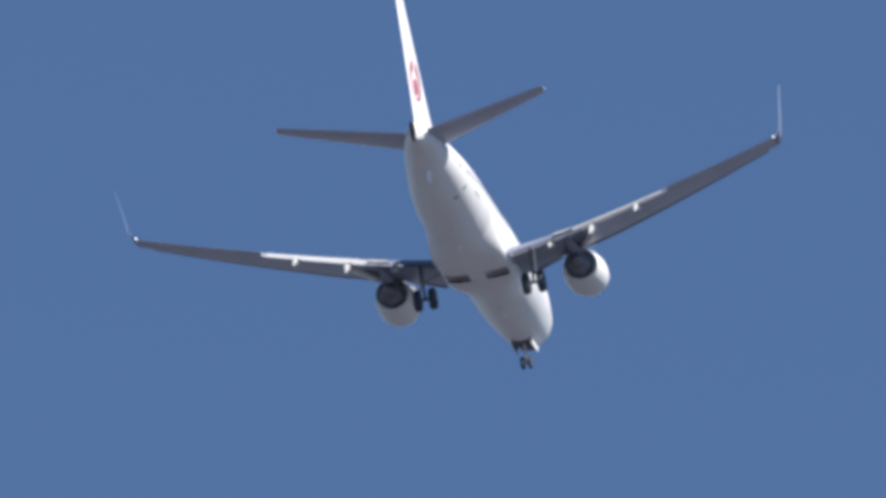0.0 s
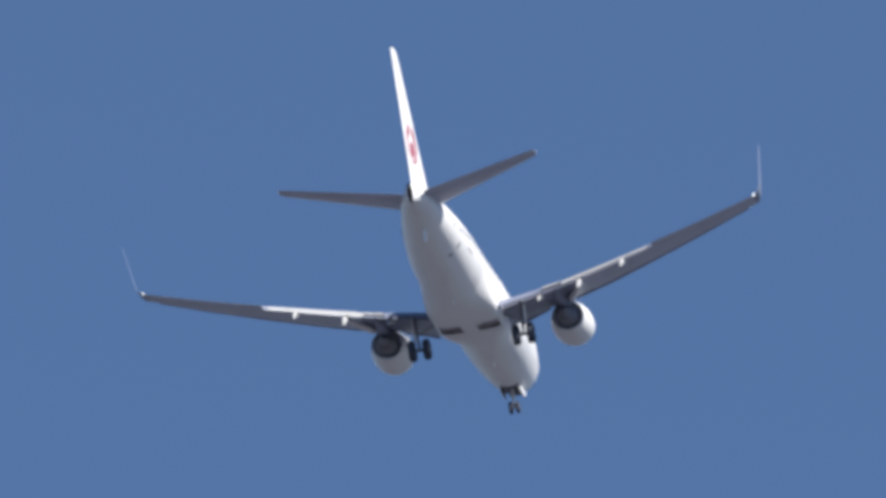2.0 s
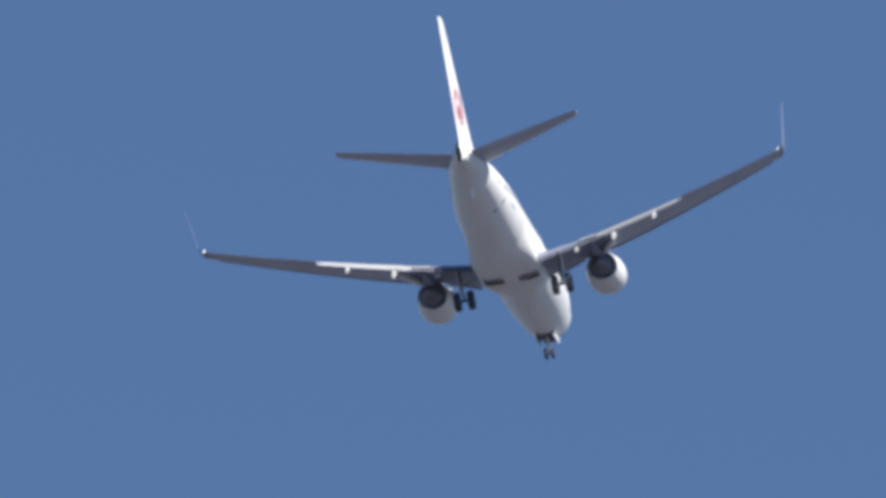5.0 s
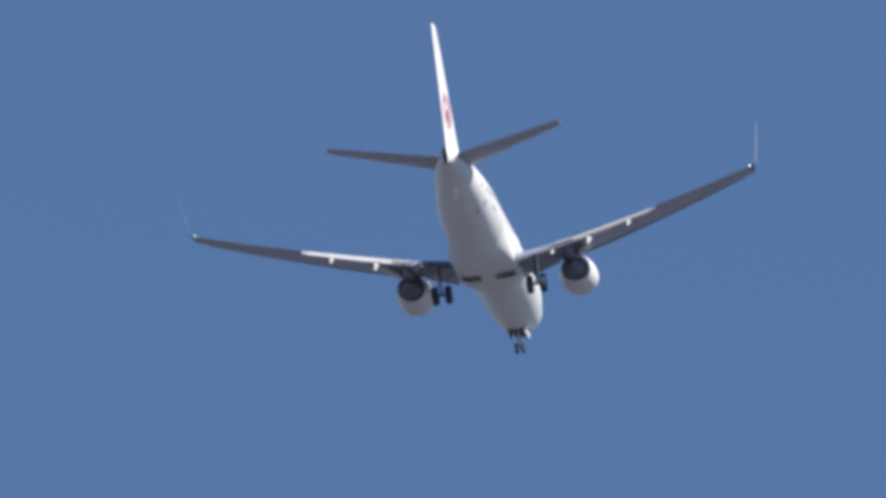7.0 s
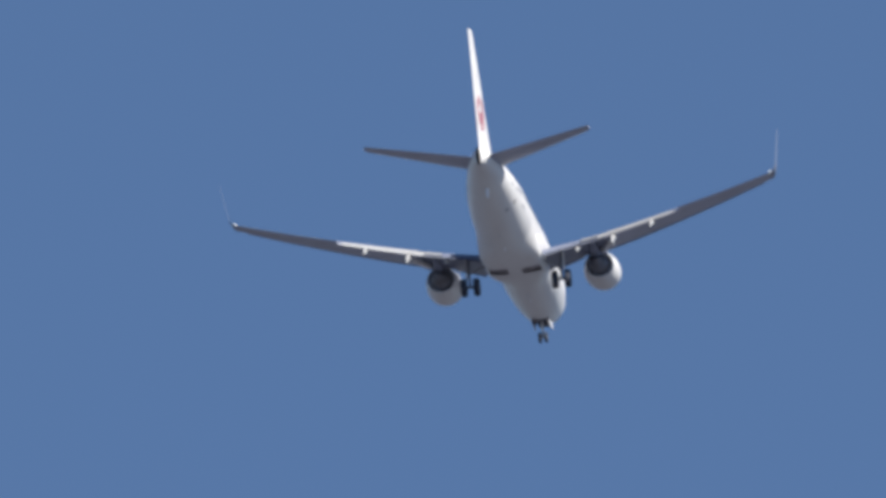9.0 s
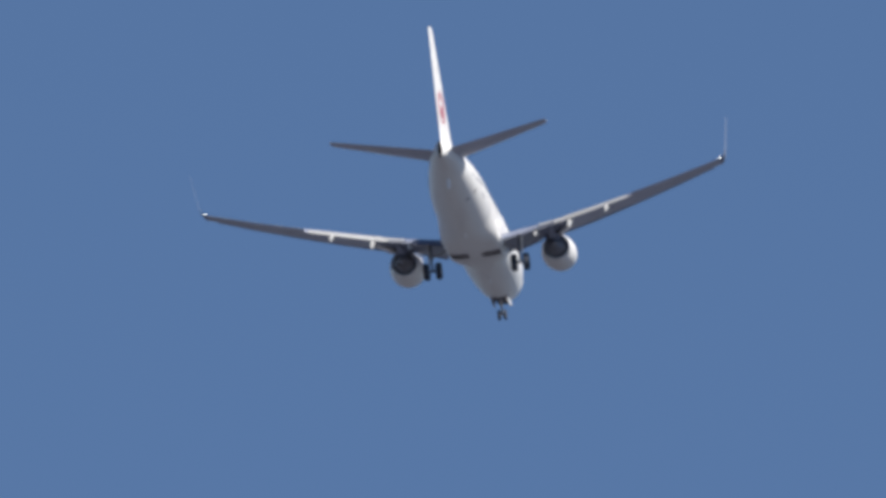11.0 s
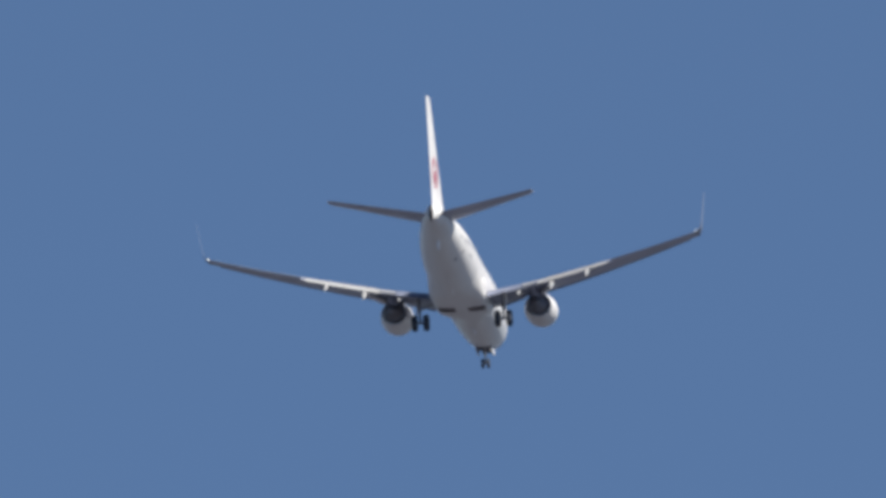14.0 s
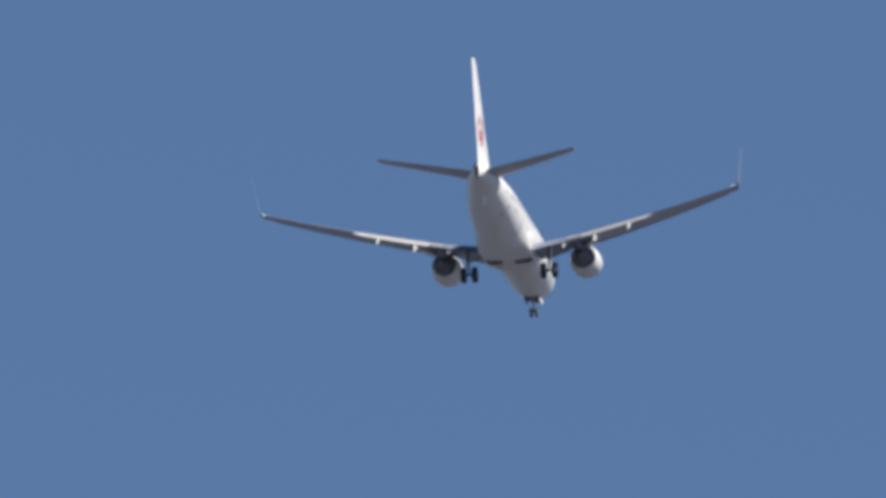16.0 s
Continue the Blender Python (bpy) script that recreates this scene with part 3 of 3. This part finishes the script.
def build_belly():
    def ease(v, lo, hi):
        k = max(0.0, min(1.0, (v - lo) / (hi - lo)))
        return k * k * (3 - 2 * k)
    stations = [11.4 + 14.4 * i / 58 for i in range(59)]
    bm = bmesh.new()
    rings = []
    for s in stations:
        blend = ease(s, 12.2, 18.0) * (1 - ease(s, 22.0, 25.2))
        ring = []
        for i in range(109):
            q = radians(-250 + 320 * i / 108)
            c, d = math.cos(q), math.sin(q)
            up = d > 0
            full = at(1.93 * math.copysign(abs(c) ** (0.75 if up else 0.5), c), s, -1.52 + (0.78 * d ** 0.85 if up else -0.68 * abs(d) ** 0.6))
            ring.append(hull(s, q, -0.03).lerp(full, blend))
        rings.append(ring)
    loft(rings, closed=False, bm=bm)

    def open_well(f):
        c = f.calc_center_median()
        s = STATION - c.y
        return c.z < -1.5 and 0.4 < abs(c.x) < 1.65 and 18.7 < s < 20.15
    bmesh.ops.delete(bm, geom=[f for f in bm.faces if len(f.verts) == 4 and open_well(f)], context="FACES")
    fairing = part("belly_fairing", bm, WHITE, airliner, "off-white wing-to-body fairing with open wheel wells")
    for side in (1, -1):
        bm = bmesh.new()
        lo, hi = at(0.22 * side, 20.2, -2.0), at(1.72 * side, 18.6, -2.0)
        ring = [Vector((lo.x, lo.y, 0)), Vector((hi.x, lo.y, 0)), Vector((hi.x, hi.y, 0)), Vector((lo.x, hi.y, 0))]
        vs = [[bm.verts.new((p.x, p.y, z)) for p in ring] for z in (-2.18, -1.9)]
        for v in vs[0]:
            if abs(v.co.x) > 1:
                v.co.z = -1.97
        for i in range(4):
            j = (i + 1) % 4
            bm.faces.new((vs[0][i], vs[0][j], vs[1][j], vs[1][i]))
        bm.faces.new(vs[1])
        part("wheel_well", bm, BAY, fairing, "open sooty wheel well")


def build_root_fillets():
    """The smooth bulge over each wing root, tapering aft into the body."""
    for side in (1, -1):
        rings = []
        for k in range(15):
            s = 16.8 + 5.6 * k / 14
            f = math.sin(math.pi * (k / 14) ** 1.7) ** 0.6 if 0 < k < 14 else 0.0
            c = hull(s, radians(-27), -0.15)
            rx, rz = 0.10 + 0.34 * f, 0.12 + 0.66 * f
            rings.append(flip([c + Vector((rx * math.cos(q), 0, rz * math.sin(q))) for q in (2 * math.pi * i / 20 for i in range(20))], side))
        part("wing_root_fillet", loft(rings), WHITE, airliner, "white fairing over the wing root")


def wheel(cx, s, cz, radius, width, parent):
    """Tyre with rounded shoulders; the rim is a part of its own."""
    def ring_body(profile, mat, name, up, label=""):
        rings = []
        n = 28
        for dx, r in profile:
            rings.append([at(cx + dx, s + r * math.cos(2 * math.pi * i / n), cz + r * math.sin(2 * math.pi * i / n)) for i in range(n)])
        return part(name, loft(rings, cap=True), mat, up, label)
    h, r = width / 2, radius
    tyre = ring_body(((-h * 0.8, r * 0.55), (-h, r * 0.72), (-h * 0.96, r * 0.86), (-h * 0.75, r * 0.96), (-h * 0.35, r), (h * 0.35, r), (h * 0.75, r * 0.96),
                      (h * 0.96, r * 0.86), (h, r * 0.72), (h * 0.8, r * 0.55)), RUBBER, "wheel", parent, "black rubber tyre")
    for d in (1, -1):
        ring_body(((d * h * 0.78, r * 0.53), (d * h * 0.86, r * 0.5), (d * h * 0.6, r * 0.35), (d * h * 0.85, r * 0.16), (d * h * 0.95, r * 0.1)), STEEL, "rim", tyre, "light grey metal rim")


def build_main_gear(side):
    x, s = 2.93 * side, 19.35
    bm = tube([at(x * 1.03, s, -0.95), at(x * 1.01, s, -2.05), at(x * 1.01, s, -2.1)], [0.12, 0.12, 0.10])
    tube([at(x * 1.01, s, -2.0), at(x, s, -3.0)], [0.08, 0.08], bm=bm)
    tube([at(x - 0.42, s, -3.0), at(x + 0.42, s, -3.0)], [0.085, 0.085], bm=bm)
    gear = part("main_gear", bm, GEAR, airliner, "extended main landing gear with two wheels")
    part("side_brace", tube([at(x, s - 0.05, -2.1), at(x * 0.72, s - 0.05, -1.75), at(x * 0.5, s - 0.05, -1.55)], [0.06, 0.07, 0.06]), STEEL, gear)
    part("drag_brace", tube([at(x, s, -1.9), at(x * 1.05, s - 1.0, -1.2)], [0.05, 0.05]), STEEL, gear)
    bm = tube([at(x, s + 0.14, -2.15), at(x, s + 0.42, -2.55)], [0.04, 0.04], n=8)
    tube([at(x, s + 0.42, -2.55), at(x, s + 0.12, -2.98)], [0.04, 0.04], n=8, bm=bm)
    part("torque_link", bm, GEAR, gear)
    lo, hi = at(x + side * 0.17, s + 0.34, -2.45), at(x + side * 0.22, s - 0.36, -1.15)
    part("gear_door", box((min(lo.x, hi.x), min(lo.y, hi.y), lo.z), (max(lo.x, hi.x), max(lo.y, hi.y), hi.z), 0.015), WHITE, gear, "white strut door")
    for d in (-0.41, 0.41):
        wheel(x + d, s, -3.0, 0.58, 0.40, gear)


def build_nose_gear():
    s = 4.0
    bm = tube([at(0, s + 0.15, -1.6), at(0, s + 0.05, -2.45), at(0, s + 0.05, -2.5)], [0.10, 0.10, 0.075])
    tube([at(0, s + 0.05, -2.4), at(0, s, -3.0)], [0.065, 0.065], bm=bm)
    tube([at(-0.22, s, -3.0), at(0.22, s, -3.0)], [0.05, 0.05], bm=bm)
    gear = part("nose_gear", bm, STRUT, airliner, "extended nose landing gear with two small wheels")
    part("drag_brace", tube([at(0, s, -2.3), at(0, s - 0.9, -1.7)], [0.05, 0.05]), STEEL, gear)
    for side in (1, -1):
        rings = []
        for q in (0.0, 0.25, 0.5, 0.75, 1.0):
            z, x = -1.8 - 0.46 * q, 0.46 + 0.09 * math.sin(q * 2.6)
            rings.append([at(side * (x + o), ss, z) for o, ss in ((0, 2.95 + 0.1 * q), (0.05, 2.95 + 0.1 * q), (0.05, 5.0 - 0.1 * q), (0, 5.0 - 0.1 * q))])
        door = part("gear_door", loft(rings), WHITE, gear, "white nose gear door, open")
        lining = [[p - Vector((side * o, 0, 0)) for o in (0.004, 0.02) for p in ((r[0], r[3]) if o < 0.01 else (r[3], r[0]))] for r in rings]
        part("door_lining", loft(lining), WELL, door, "dark inner side of the door")
        wheel(0.2 * side, s, -3.0, 0.345, 0.2, gear)
    # closed block instead of a recess, its dark colour being the well's shade
    bm = bmesh.new()
    box(at(-0.33, 4.8, -1.99), at(0.33, 2.6, -1.85), bm=bm)
    part("wheel_well", bm, WELL, gear, "nose wheel well as a closed block in painted shade")
    bm = bmesh.new()
    bmesh.ops.create_uvsphere(bm, u_segments=14, v_segments=8, radius=0.1, matrix=Matrix.Translation(at(0, s - 0.15, -2.25)))
    part("taxi_light", bm, GLASS, gear)


build_fuselage()
build_belly()
build_root_fillets()
for hand in (-1, 1):
    build_wing(hand)
    build_engine(hand)
    build_main_gear(hand)
build_tail()
build_nose_gear()


def motions():
    walk(airliner, [
        (0, pose(-444.68, 2686.04, 769.30, 1.11, -6.71, -0.09)),
        (0.5, pose(-443.10, 2719.10, 768.06, 1.00, -6.37, -0.23)),
        (1, pose(-441.50, 2752.26, 766.81, 0.92, -5.99, -0.30)),
        (1.5, pose(-439.90, 2785.53, 765.55, 0.95, -6.15, -0.23)),
        (2, pose(-438.28, 2818.92, 764.30, 1.08, -7.04, -0.23)),
        (2.5, pose(-436.67, 2852.41, 763.06, 0.89, -8.39, -0.22)),
        (3, pose(-435.05, 2886.01, 761.80, 0.52, -9.41, -0.13)),
        (3.5, pose(-433.42, 2919.73, 760.55, 0.48, -9.71, 0.14)),
        (4, pose(-431.79, 2953.55, 759.31, 0.45, -9.49, 0.29)),
        (4.5, pose(-430.15, 2987.49, 758.06, 0.15, -8.92, 0.14)),
        (5, pose(-428.50, 3021.54, 756.81, 0.11, -8.24, 0.05)),
        (5.5, pose(-426.86, 3055.72, 755.56, -0.03, -7.58, 0.08)),
        (6, pose(-425.20, 3089.98, 754.30, -0.18, -6.92, 0.20)),
        (6.5, pose(-423.54, 3124.38, 753.05, -0.34, -6.28, 0.37)),
        (7, pose(-421.87, 3158.87, 751.80, -0.49, -5.71, 0.59)),
        (7.5, pose(-420.20, 3193.50, 750.55, -0.46, -5.16, 0.71)),
        (8, pose(-418.53, 3228.22, 749.31, -0.59, -4.76, 0.61)),
        (8.5, pose(-416.86, 3263.06, 748.05, -0.52, -4.48, 0.53)),
        (9, pose(-415.17, 3298.02, 746.81, -0.59, -4.30, 0.73)),
        (9.5, pose(-413.50, 3333.08, 745.56, -0.57, -4.35, 0.85)),
        (10, pose(-411.82, 3368.27, 744.31, -0.41, -4.58, 0.78)),
        (10.5, pose(-410.13, 3403.57, 743.05, -0.24, -4.88, 0.61)),
        (11, pose(-408.42, 3438.98, 741.80, -0.10, -5.09, 0.38)),
        (11.5, pose(-406.73, 3474.52, 740.55, -0.02, -5.12, 0.27)),
        (12, pose(-405.03, 3510.15, 739.30, -0.13, -5.04, 0.22)),
        (12.5, pose(-403.34, 3545.91, 738.05, -0.15, -4.70, -0.15)),
        (13, pose(-401.63, 3581.79, 736.81, -0.08, -4.09, -0.22)),
        (13.5, pose(-399.93, 3617.77, 735.56, -0.09, -3.06, -0.03)),
        (14, pose(-398.23, 3653.87, 734.31, -0.14, -2.14, 0.01)),
        (14.5, pose(-396.52, 3690.09, 733.06, -0.10, -1.90, 0.13)),
        (15, pose(-394.81, 3726.43, 731.80, 0.01, -1.78, 0.02)),
        (15.5, pose(-393.09, 3762.86, 730.55, -0.03, -1.88, -0.46)),
        (16, pose(-391.38, 3799.43, 729.31, -0.28, -2.23, -0.84)),
    ])


motions()
